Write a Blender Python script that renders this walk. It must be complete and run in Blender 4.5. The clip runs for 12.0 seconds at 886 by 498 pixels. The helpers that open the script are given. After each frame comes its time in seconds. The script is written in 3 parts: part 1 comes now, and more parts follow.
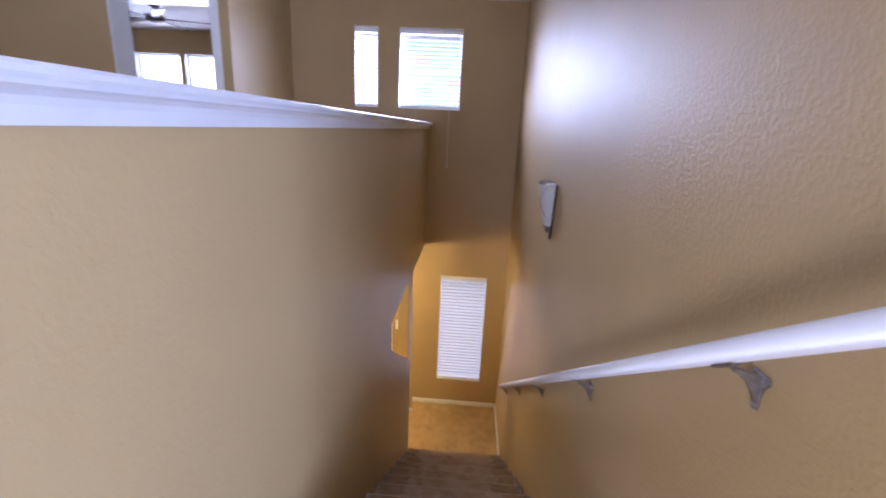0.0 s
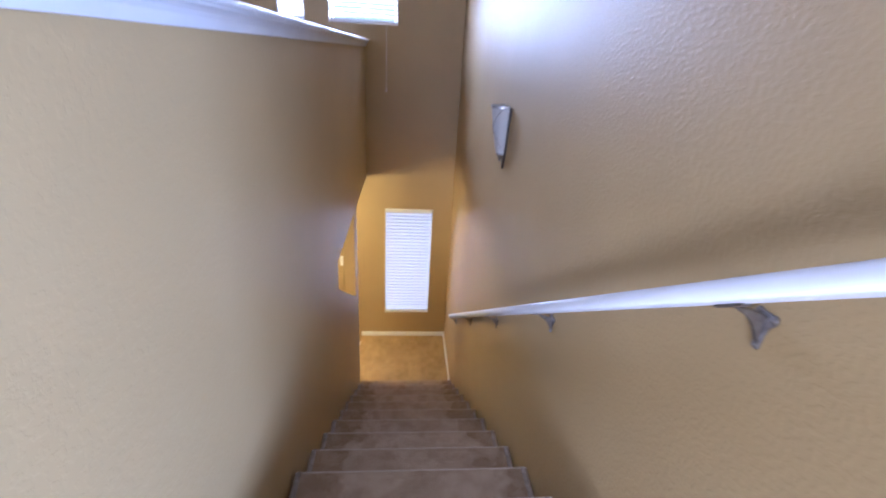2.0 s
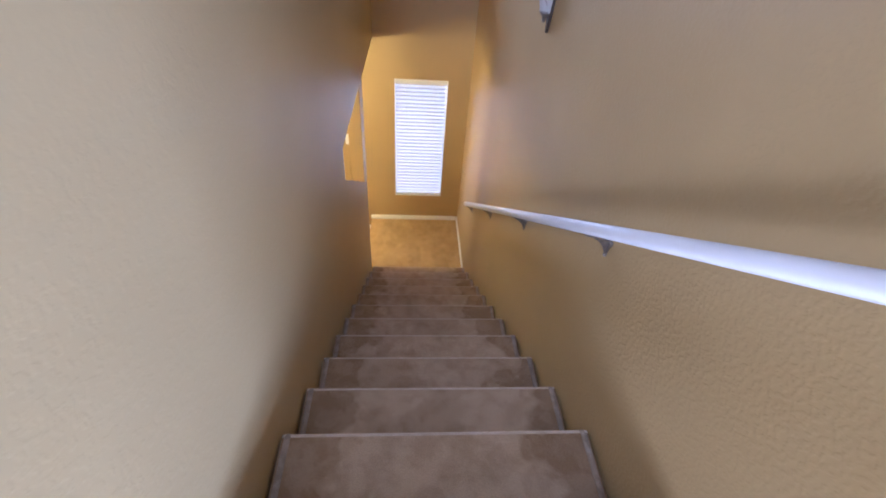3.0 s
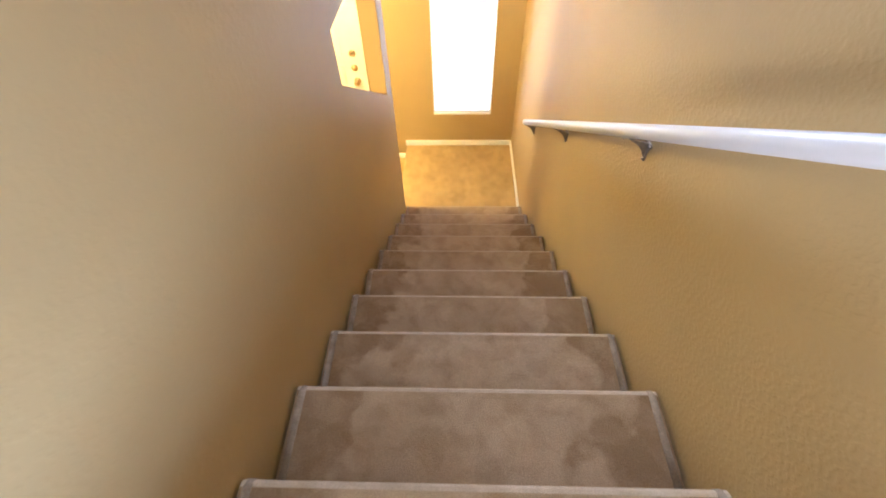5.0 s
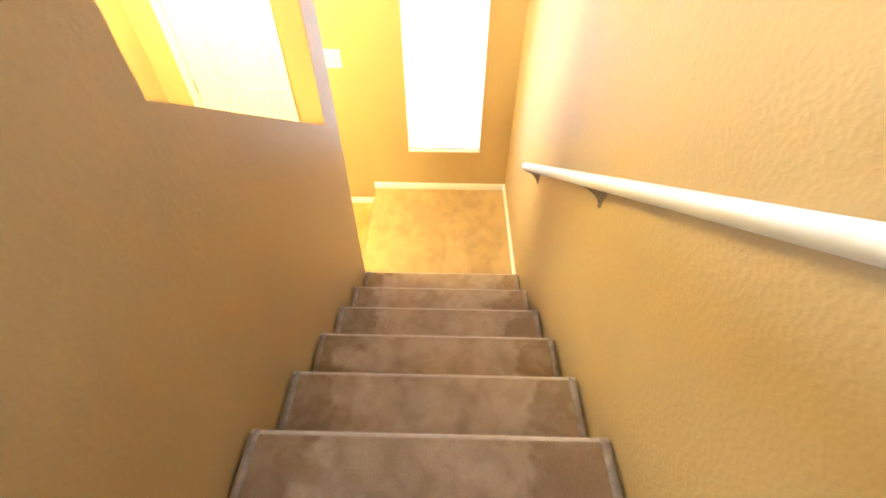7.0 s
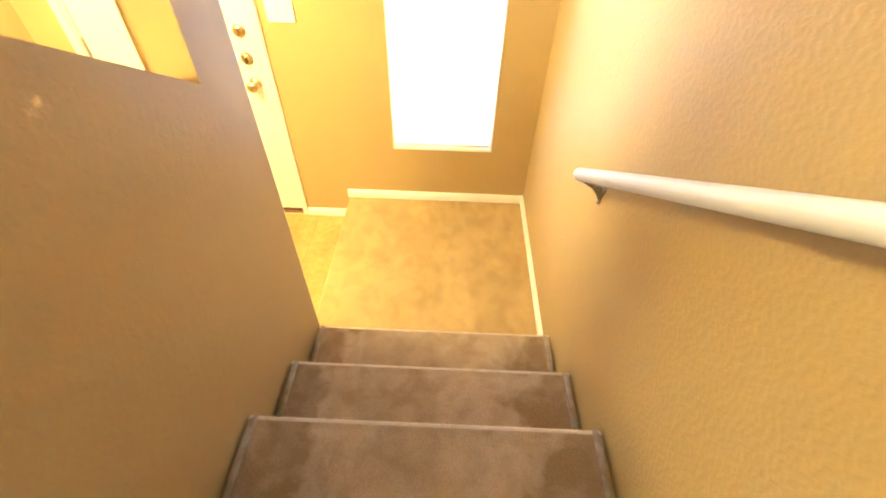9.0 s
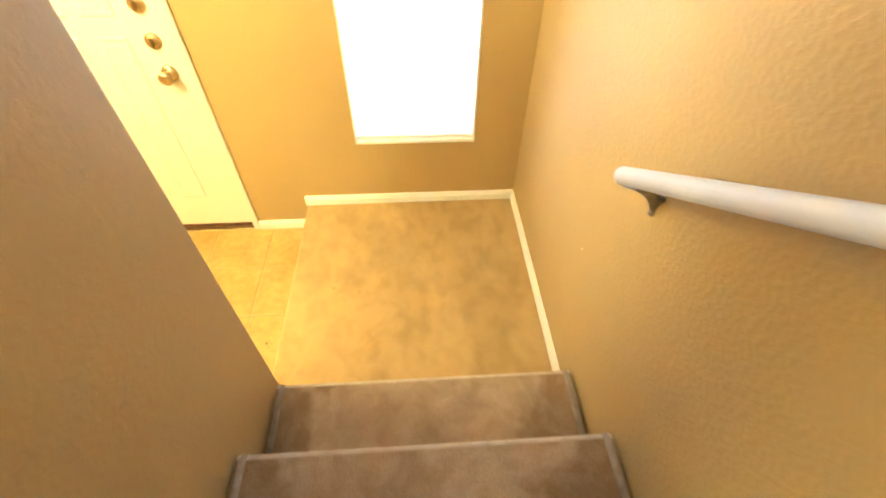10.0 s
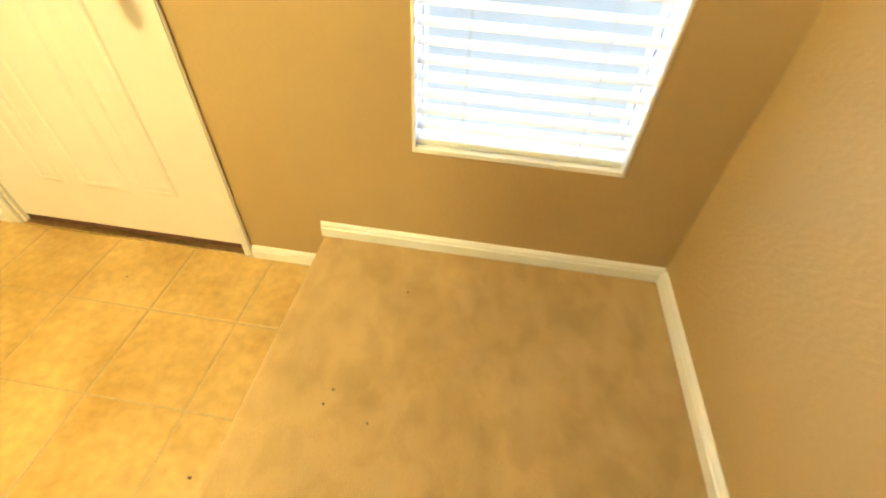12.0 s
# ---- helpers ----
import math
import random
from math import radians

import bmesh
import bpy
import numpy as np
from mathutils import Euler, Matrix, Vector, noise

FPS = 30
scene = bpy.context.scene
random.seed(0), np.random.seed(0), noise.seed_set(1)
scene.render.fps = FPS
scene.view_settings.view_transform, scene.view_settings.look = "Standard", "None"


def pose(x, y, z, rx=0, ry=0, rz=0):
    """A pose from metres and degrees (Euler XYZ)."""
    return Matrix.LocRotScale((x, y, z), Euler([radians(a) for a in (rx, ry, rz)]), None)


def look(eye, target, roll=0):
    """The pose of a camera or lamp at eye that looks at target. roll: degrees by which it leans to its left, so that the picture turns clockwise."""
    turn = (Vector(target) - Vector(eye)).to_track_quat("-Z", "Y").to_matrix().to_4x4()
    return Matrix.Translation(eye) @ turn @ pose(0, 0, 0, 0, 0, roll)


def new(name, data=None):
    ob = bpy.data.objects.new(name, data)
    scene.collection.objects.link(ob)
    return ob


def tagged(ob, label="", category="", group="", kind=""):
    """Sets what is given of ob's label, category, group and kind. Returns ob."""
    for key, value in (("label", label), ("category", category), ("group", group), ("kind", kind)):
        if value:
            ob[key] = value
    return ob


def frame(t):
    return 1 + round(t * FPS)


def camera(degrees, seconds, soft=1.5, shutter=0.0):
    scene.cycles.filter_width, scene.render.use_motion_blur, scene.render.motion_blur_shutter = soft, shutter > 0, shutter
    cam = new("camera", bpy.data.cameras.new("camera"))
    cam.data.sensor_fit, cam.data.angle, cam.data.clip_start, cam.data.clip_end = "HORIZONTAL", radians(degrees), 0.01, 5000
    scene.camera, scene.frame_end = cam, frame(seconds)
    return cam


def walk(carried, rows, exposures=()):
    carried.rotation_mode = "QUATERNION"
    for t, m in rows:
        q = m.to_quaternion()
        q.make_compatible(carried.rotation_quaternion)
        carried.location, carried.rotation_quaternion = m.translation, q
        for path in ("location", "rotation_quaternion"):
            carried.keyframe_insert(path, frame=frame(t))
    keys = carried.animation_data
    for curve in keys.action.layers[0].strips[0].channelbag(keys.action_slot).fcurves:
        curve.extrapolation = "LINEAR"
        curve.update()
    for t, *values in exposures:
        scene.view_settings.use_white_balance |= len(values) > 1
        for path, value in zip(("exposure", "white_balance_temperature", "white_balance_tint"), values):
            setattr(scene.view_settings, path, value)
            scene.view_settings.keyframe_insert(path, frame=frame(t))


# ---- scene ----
# ---------- camera ----------
cam = camera(90.25, 12.0, soft=1.8, shutter=0.4)
PATH = [
    (0.0, -0.519, -5.212, 3.598, 3.77, -15.38, -2.55),
    (0.5, -0.590, -5.223, 3.607, -5.59, -17.36, -3.14),
    (1.0, -0.639, -5.244, 3.638, -8.77, -15.59, -4.41),
    (1.5, -0.605, -5.211, 3.593, -9.57, -19.08, -2.84),
    (2.0, -0.577, -5.064, 3.562, -4.14, -23.95, -3.27),
    (2.5, -0.578, -4.885, 3.519, 1.88, -33.44, -3.67),
    (3.0, -0.620, -4.692, 3.490, -2.70, -40.43, -3.59),
    (5.0, -0.564, -3.908, 2.912, 1.41, -50.00, 1.22),
    (5.5, -0.522, -3.718, 2.817, -0.13, -52.19, 0.83),
    (6.0, -0.517, -3.483, 2.688, -0.94, -50.74, 1.01),
    (6.5, -0.465, -3.252, 2.532, 1.98, -46.71, -0.38),
    (8.5, -0.464, -2.439, 1.968, -2.31, -45.41, 1.45),
    (9.0, -0.467, -2.224, 1.817, 2.05, -45.65, -1.20),
    (9.5, -0.442, -2.035, 1.733, -1.18, -49.16, -1.11),
    (10.0, -0.509, -1.824, 1.609, -3.51, -47.75, -0.56),
    (10.5, -0.531, -1.627, 1.463, 2.84, -45.36, -1.19),
    (11.0, -0.538, -1.425, 1.344, 3.19, -47.13, -2.35),
    (11.5, -0.570, -1.236, 1.231, 2.82, -49.18, -2.52),
    (12.0, -0.590, -1.026, 1.053, 8.80, -45.48, -2.35),
]
EXPOSURES = [(0.0, 0.0, 5150, 23), (0.5, 0.33, 5150, 25), (0.8, 0.38, 4950, 22), (1.0, 0.34, 4600, 18), (3.2, 0.50, 4750, 20), (5.0, 1.42, 5400, 9), (6.0, 1.95, 5400, 6),
             (6.5, 2.02, 5450, 4), (8.5, 1.98, 5600, 3), (9.5, 1.8, 5500, 0), (10.5, 1.45, 5400, -3), (12.0, 1.12, 5200, -4)]
walk(cam, [(t, pose(x, y, z, 90 + pitch, roll, yaw)) for t, x, y, z, yaw, pitch, roll in PATH], EXPOSURES)

# ---------- plan (metres) ----------
W = 1.024            # stair width, right wall at x = 0
WT = 0.111           # partition thickness
XO = -W - WT         # entry side of the stair partition
RISE, RUN, LAND = 0.19, 0.285, 1.125
STEPS = 13
UP = STEPS * RISE    # upper floor level
TILE = -0.165        # entry floor level
HEAD = 2.212         # underside of the upper floor over the entry
CEIL = 4.92          # upper ceiling
XL = -2.585          # left wall of entry and loft
CAPZ = 3.647         # top of the half wall's cap
WALLEND = -1.10

# ---------- world and lights ----------
world = bpy.data.worlds.new("sky")
scene.world = world
world.use_nodes = True
wn = world.node_tree
sky = wn.nodes.new("ShaderNodeTexSky")
sky.sky_type = "NISHITA"
sky.sun_disc = False
sky.sun_elevation = radians(50)
sky.sun_rotation = radians(150)
wn.links.new(sky.outputs[0], wn.nodes["Background"].inputs[0])
wn.nodes["Background"].inputs[1].default_value = 0.12

sun_data = bpy.data.lights.new("sun", "SUN")
sun_data.energy, sun_data.angle, sun_data.color = 2.5, radians(0.5), (1.0, 0.95, 0.88)
new("sun", sun_data).matrix_world = look((4, -10, 14), (0, 0, 0))


def window_light(name, centre, target, width, height, watts, colour=(0.82, 0.84, 1.0)):
    data = bpy.data.lights.new(name, "AREA")
    data.shape, data.size, data.size_y = "RECTANGLE", width, height
    data.energy, data.color = watts, colour
    new(name, data).matrix_world = look(centre, target)


window_light("daylight_stair_window", (-0.52, 0.30, 1.10), (-0.52, -1, 1.10), 0.60, 1.5, 10.5, (0.88, 0.88, 1.0))
window_light("daylight_loft_window", (-1.033, 0.30, 4.21), (-1.033, -1, 4.21), 0.72, 0.86, 160)
window_light("daylight_loft_narrow", (-1.747, 0.30, 4.21), (-1.747, -1, 4.21), 0.28, 0.86, 85)
window_light("daylight_bedroom", (-5.4, 2.55, 3.95), (-5.4, 0, 3.95), 3.0, 2.2, 260)
window_light("daylight_hall_west", (-1.35, -7.75, 3.1), (-1.35, 0, 3.1), 0.7, 0.9, 122, (0.90, 0.86, 0.92))
window_light("daylight_hall_east", (1.825, -7.75, 3.3), (1.1, 0, 3.3), 2.15, 1.4, 425, (0.63, 0.73, 1.0))

LAMPS = ((-1.86, -2.72, 95), (-1.85, -1.00, 96))
for lx, ly, watts in LAMPS:
    bulb = bpy.data.lights.new("entry_bulb", "POINT")
    bulb.energy, bulb.color, bulb.shadow_soft_size = watts, (1.0, 0.725, 0.275), 0.22
    new("entry_bulb", bulb).matrix_world = pose(lx, ly, 2.155)


# ---------- materials ----------
def material(name, colour, rough=0.6, metal=0.0, second=None, scale=3.0, grain=0.0, grain_scale=200.0,
             bump=0.0, bump_scale=60.0, bump_kind="noise", specular=0.5, spread=(0.35, 0.65), stretch=None, wave=0.0):
    m = bpy.data.materials.new(name)
    m.use_nodes = True
    nt = m.node_tree
    bsdf = nt.nodes["Principled BSDF"]
    bsdf.inputs["Roughness"].default_value = rough
    bsdf.inputs["Metallic"].default_value = metal
    bsdf.inputs["Specular IOR Level"].default_value = specular
    coord = nt.nodes.new("ShaderNodeNewGeometry").outputs["Position"]

    def noise_tex(size, detail=4.0):
        n = nt.nodes.new("ShaderNodeTexNoise")
        n.inputs["Scale"].default_value = size
        n.inputs["Detail"].default_value = detail
        nt.links.new(coord, n.inputs["Vector"])
        return n.outputs["Fac"]

    second = second or tuple(c * 0.93 for c in colour)
    ramp = nt.nodes.new("ShaderNodeValToRGB")
    ramp.color_ramp.elements[0].position, ramp.color_ramp.elements[1].position = spread
    ramp.color_ramp.elements[0].color = (*second, 1)
    ramp.color_ramp.elements[1].color = (*colour, 1)
    patch = noise_tex(scale)
    if stretch:
        mp = nt.nodes.new("ShaderNodeVectorMath")
        mp.operation = "MULTIPLY"
        mp.inputs[1].default_value = stretch
        nt.links.new(coord, mp.inputs[0])
        nt.links.new(mp.outputs[0], patch.node.inputs["Vector"])
    nt.links.new(patch, ramp.inputs[0])
    out = ramp.outputs[0]
    if grain:
        mix = nt.nodes.new("ShaderNodeMix")
        mix.data_type, mix.blend_type = "RGBA", "MULTIPLY"
        mix.inputs["Factor"].default_value = 1.0
        grey = nt.nodes.new("ShaderNodeMapRange")
        grey.inputs["From Min"].default_value, grey.inputs["From Max"].default_value = 0.3, 0.7
        grey.inputs["To Min"].default_value, grey.inputs["To Max"].default_value = 1 - grain, 1 + grain
        nt.links.new(noise_tex(grain_scale, 2.0), grey.inputs["Value"])
        nt.links.new(out, mix.inputs["A"])
        nt.links.new(grey.outputs[0], mix.inputs["B"])
        out = mix.outputs["Result"]
    nt.links.new(out, bsdf.inputs["Base Color"])
    if bump:
        b = nt.nodes.new("ShaderNodeBump")
        b.inputs["Strength"].default_value = 1.0
        b.inputs["Distance"].default_value = bump
        if bump_kind == "knockdown":
            r = nt.nodes.new("ShaderNodeValToRGB")
            r.color_ramp.elements[0].position, r.color_ramp.elements[1].position = 0.46, 0.60
            nt.links.new(noise_tex(bump_scale, 3.0), r.inputs[0])
            swell = nt.nodes.new("ShaderNodeMath")
            swell.operation, swell.inputs[1].default_value = "MULTIPLY_ADD", wave / bump
            nt.links.new(noise_tex(19.0, 2.0), swell.inputs[0])
            nt.links.new(r.outputs[0], swell.inputs[2])
            nt.links.new(swell.outputs[0], b.inputs["Height"])
        else:
            nt.links.new(noise_tex(bump_scale, 3.0), b.inputs["Height"])
        nt.links.new(b.outputs[0], bsdf.inputs["Normal"])
    return m


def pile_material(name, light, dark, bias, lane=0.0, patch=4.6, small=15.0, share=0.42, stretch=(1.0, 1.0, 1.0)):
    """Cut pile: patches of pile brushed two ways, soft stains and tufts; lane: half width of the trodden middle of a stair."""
    m = bpy.data.materials.new(name)
    m.use_nodes = True
    nt = m.node_tree
    bsdf = nt.nodes["Principled BSDF"]
    bsdf.inputs["Roughness"].default_value = 0.95
    bsdf.inputs["Specular IOR Level"].default_value = 0.1
    bsdf.inputs["Sheen Weight"].default_value = 0.15
    pos = nt.nodes.new("ShaderNodeNewGeometry").outputs["Position"]

    def calc(kind, a, b):
        n = nt.nodes.new("ShaderNodeMath")
        n.operation = kind
        for slot, v in ((0, a), (1, b)):
            if isinstance(v, float):
                n.inputs[slot].default_value = v
            else:
                nt.links.new(v, n.inputs[slot])
        return n.outputs[0]

    def noise(size, detail, vec=pos, distortion=0.0):
        n = nt.nodes.new("ShaderNodeTexNoise")
        n.inputs["Scale"].default_value, n.inputs["Detail"].default_value = size, detail
        n.inputs["Distortion"].default_value = distortion
        nt.links.new(vec, n.inputs["Vector"])
        return n.outputs["Fac"]

    def ranged(v, a, b, c, d, smooth=True):
        n = nt.nodes.new("ShaderNodeMapRange")
        n.interpolation_type = "SMOOTHSTEP" if smooth else "LINEAR"
        for k, q in zip((1, 2, 3, 4), (a, b, c, d)):
            n.inputs[k].default_value = q
        nt.links.new(v, n.inputs[0])
        return n.outputs[0]

    turned = nt.nodes.new("ShaderNodeMapping")
    turned.inputs["Rotation"].default_value = (0.3, 0.2, 0.7) if lane else (0.0, 0.0, 0.12)
    turned.inputs["Scale"].default_value = stretch
    nt.links.new(pos, turned.inputs["Vector"])
    big = noise(patch, 4.0, turned.outputs[0], 0.8)
    fine = noise(small, 5.0, turned.outputs[0], 0.4)
    fac = ranged(big, bias - 0.12, bias + 0.12, 0.45, 0.0)
    fac = calc("ADD", fac, ranged(fine, 0.40, 0.66, 0.0, share))
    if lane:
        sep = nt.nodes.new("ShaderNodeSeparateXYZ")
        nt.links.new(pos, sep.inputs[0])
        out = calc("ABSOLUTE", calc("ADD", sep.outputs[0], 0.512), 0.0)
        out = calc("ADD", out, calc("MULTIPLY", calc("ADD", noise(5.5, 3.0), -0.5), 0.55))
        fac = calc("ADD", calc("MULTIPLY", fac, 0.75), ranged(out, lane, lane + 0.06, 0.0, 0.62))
    mix = nt.nodes.new("ShaderNodeMix")
    mix.data_type = "RGBA"
    mix.inputs["A"].default_value, mix.inputs["B"].default_value = (*light, 1), (*dark, 1)
    nt.links.new(calc("MINIMUM", fac, 1.0), mix.inputs["Factor"])
    tuft = noise(380.0, 2.0)
    mul = nt.nodes.new("ShaderNodeMix")
    mul.data_type, mul.blend_type = "RGBA", "MULTIPLY"
    mul.inputs["Factor"].default_value = 1.0
    nt.links.new(mix.outputs["Result"], mul.inputs["A"])
    nt.links.new(ranged(tuft, 0.3, 0.7, 0.82, 1.18, False), mul.inputs["B"])
    nt.links.new(mul.outputs["Result"], bsdf.inputs["Base Color"])
    b = nt.nodes.new("ShaderNodeBump")
    b.inputs["Distance"].default_value = 0.004
    nt.links.new(calc("ADD", tuft, fine), b.inputs["Height"])
    nt.links.new(b.outputs[0], bsdf.inputs["Normal"])
    return m


WALL = material("tan_wall_paint", (0.435, 0.317, 0.145), 0.47, second=(0.405, 0.292, 0.131), scale=1.3,
                bump=0.00024, bump_scale=62, bump_kind="knockdown", specular=0.32)
WALLR = material("rough_tan_wall_paint", (0.435, 0.317, 0.145), 0.51, second=(0.405, 0.292, 0.131), scale=1.3,
                 bump=0.00045, bump_scale=80, bump_kind="knockdown", specular=0.25, wave=0.0006)
CEILING = material("ceiling_paint", (0.78, 0.76, 0.72), 0.7, bump=0.002, bump_scale=45, bump_kind="knockdown")
WHITE = material("white_trim_paint", (0.80, 0.79, 0.77), 0.32, second=(0.76, 0.75, 0.72), scale=6)
RAILW = material("white_rail_paint", (0.61, 0.605, 0.60), 0.36, second=(0.57, 0.56, 0.55), scale=5, bump=0.0004, bump_scale=70)
DOORW = material("cream_door_paint", (0.72, 0.68, 0.63), 0.35, second=(0.69, 0.65, 0.60), scale=4, bump=0.0003, bump_scale=120)
CARPET = material("taupe_carpet", (0.40, 0.312, 0.215), 0.95, second=(0.285, 0.214, 0.140), scale=5.0, grain=0.16,
                  grain_scale=420, bump=0.003, bump_scale=520, specular=0.1, spread=(0.36, 0.58), stretch=(1.9, 0.9, 0.5))
# Paler copy of the carpet: light caught along the step noses, put into colour.
CARPETN = material("highlit_carpet_nosing", (0.56, 0.46, 0.335), 0.95, second=(0.46, 0.37, 0.26), scale=22, grain=0.16,
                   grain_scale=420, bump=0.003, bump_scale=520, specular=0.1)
CARPETL = pile_material("landing_carpet", (0.50, 0.338, 0.132), (0.345, 0.226, 0.080), 0.50, patch=3.0, small=11.0, share=0.36, stretch=(1.2, 0.9, 1.0))
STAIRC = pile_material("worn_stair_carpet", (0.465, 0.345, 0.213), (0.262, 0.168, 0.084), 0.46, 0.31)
CARPETE = material("carpet_edge", (0.38, 0.315, 0.24), 0.95, second=(0.27, 0.215, 0.155), scale=30, grain=0.2,
                   grain_scale=420, bump=0.003, bump_scale=400, specular=0.1)
TILEM = material("tan_ceramic_tile", (0.475, 0.318, 0.098), 0.36, second=(0.345, 0.208, 0.046), scale=4.0, grain=0.12, grain_scale=30,
                 bump=0.0012, bump_scale=35, spread=(0.32, 0.66))
GROUT = material("grout", (0.37, 0.275, 0.13), 0.9, grain=0.15, grain_scale=150)
NICKEL = material("brushed_nickel", (0.40, 0.38, 0.36), 0.45, 1.0, second=(0.28, 0.26, 0.25), scale=60)
BRASS = material("aged_brass", (0.62, 0.50, 0.30), 0.3, 1.0, second=(0.50, 0.40, 0.22), scale=50)
DARK = material("dark_bronze", (0.06, 0.045, 0.035), 0.5, 0.3)
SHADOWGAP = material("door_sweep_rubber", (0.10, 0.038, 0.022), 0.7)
VINYL = material("white_vinyl", (0.82, 0.82, 0.80), 0.4)
CORD = material("white_cord", (0.8, 0.79, 0.75), 0.8)
FANM = material("dark_fan_blade", (0.07, 0.05, 0.045), 0.4, second=(0.05, 0.035, 0.03), scale=12)


def thin_material(name, colour, through_share):
    m = bpy.data.materials.new(name)
    m.use_nodes = True
    nt = m.node_tree
    bsdf = nt.nodes["Principled BSDF"]
    bsdf.inputs["Base Color"].default_value = (*colour, 1)
    bsdf.inputs["Roughness"].default_value = 0.45
    tr = nt.nodes.new("ShaderNodeBsdfTranslucent")
    tr.inputs[0].default_value = (*colour, 1)
    mix = nt.nodes.new("ShaderNodeMixShader")
    mix.inputs[0].default_value = through_share
    nt.links.new(bsdf.outputs[0], mix.inputs[1])
    nt.links.new(tr.outputs[0], mix.inputs[2])
    nt.links.new(mix.outputs[0], nt.nodes["Material Output"].inputs[0])
    return m


SLAT = thin_material("white_blind_slat", (0.84, 0.84, 0.85), 0.15)
FROST = thin_material("frosted_sconce_glass", (0.60, 0.59, 0.57), 0.3)

GLASS = bpy.data.materials.new("window_glass")
GLASS.use_nodes = True
_nt = GLASS.node_tree
_tr = _nt.nodes.new("ShaderNodeBsdfTransparent")
_gl = _nt.nodes.new("ShaderNodeBsdfGlossy")
_gl.inputs["Roughness"].default_value = 0.02
_mx = _nt.nodes.new("ShaderNodeMixShader")
_fr = _nt.nodes.new("ShaderNodeFresnel")
_fr.inputs[0].default_value = 1.45
_nt.links.new(_fr.outputs[0], _mx.inputs[0])
_nt.links.new(_tr.outputs[0], _mx.inputs[1])
_nt.links.new(_gl.outputs[0], _mx.inputs[2])
_nt.links.new(_mx.outputs[0], _nt.nodes["Material Output"].inputs[0])


# ---------- mesh helpers ----------
def box(bm, x0, x1, y0, y1, z0, z1, m=None):
    vs = [bm.verts.new((x, y, z)) for x in (x0, x1) for y in (y0, y1) for z in (z0, z1)]
    if m is not None:
        for v in vs:
            v.co = m @ v.co
    for f in ((0, 1, 3, 2), (4, 6, 7, 5), (0, 4, 5, 1), (2, 3, 7, 6), (0, 2, 6, 4), (1, 5, 7, 3)):
        bm.faces.new([vs[i] for i in f])
    return vs


def prism(bm, outline, axis, a, b):
    """A flat outline pushed along an axis from a to b. axis x: outline is (y, z); y: (x, z); z: (x, y)."""
    def put(u, v, w):
        return {"x": (w, u, v), "y": (u, w, v), "z": (u, v, w)}[axis]
    lower = [bm.verts.new(put(u, v, a)) for u, v in outline]
    upper = [bm.verts.new(put(u, v, b)) for u, v in outline]
    n = len(outline)
    bm.faces.new(lower)
    bm.faces.new(upper[::-1])
    for i in range(n):
        bm.faces.new((lower[i], upper[i], upper[(i + 1) % n], lower[(i + 1) % n]))


def lathe(bm, profile, m, sides=16, cap=True):
    """Rings of (radius, height) round z, placed by m."""
    rings = []
    for r, h in profile:
        rings.append([bm.verts.new(m @ Vector((r * math.cos(2 * math.pi * i / sides), r * math.sin(2 * math.pi * i / sides), h))) for i in range(sides)])
    for a, b in zip(rings, rings[1:]):
        for i in range(sides):
            bm.faces.new((a[i], a[(i + 1) % sides], b[(i + 1) % sides], b[i]))
    if cap:
        bm.faces.new(rings[0][::-1])
        bm.faces.new(rings[-1])


def sweep(bm, path, profile, up=(0, 0, 1), cap=True):
    """A closed profile of (side, up) carried along a path."""
    rings = []
    pts = [Vector(q) for q in path]
    for i, q in enumerate(pts):
        a = (q - pts[i - 1]).normalized() if i else (pts[1] - q).normalized()
        b = (pts[i + 1] - q).normalized() if i + 1 < len(pts) else a
        d = (a + b).normalized()
        side = d.cross(Vector(up)).normalized()
        top = side.cross(d).normalized()
        k = 1 / max(0.4, d.dot(b))
        rings.append([bm.verts.new(q + side * u * (k if abs(up[2]) < 0.5 else 1) + top * v) for u, v in profile])
    n = len(profile)
    for a, b in zip(rings, rings[1:]):
        for i in range(n):
            bm.faces.new((a[i], b[i], b[(i + 1) % n], a[(i + 1) % n]))
    if cap:
        bm.faces.new(rings[0])
        bm.faces.new(rings[-1][::-1])


def link(name, bm, mat, smooth=False, bevel=0.0, segments=2):
    bmesh.ops.recalc_face_normals(bm, faces=bm.faces[:])
    if bevel:
        bmesh.ops.bevel(bm, geom=bm.edges[:], offset=bevel, segments=segments, affect="EDGES", clamp_overlap=True)
    me = bpy.data.meshes.new(name)
    bm.to_mesh(me)
    bm.free()
    me.materials.append(mat)
    if smooth:
        for q in me.polygons:
            q.use_smooth = True
    return new(name, me)


def part(name, bm, mat, parent, label="", smooth=False, bevel=0.0, segments=2):
    ob = link(name, bm, mat, smooth, bevel, segments)
    ob.parent = parent
    if label:
        tagged(ob, label)
    return ob


def thing(name, label, category, group="", kind="", at=(0, 0, 0)):
    e = new(name)
    e.empty_display_size = 0.1
    e.location = at
    bpy.context.view_layer.update()
    return tagged(e, label, category, group, kind)


def structure(name, bm, mat, label, category, bevel=0.0):
    return tagged(link(name, bm, mat, bevel=bevel), label, category, kind="structure")


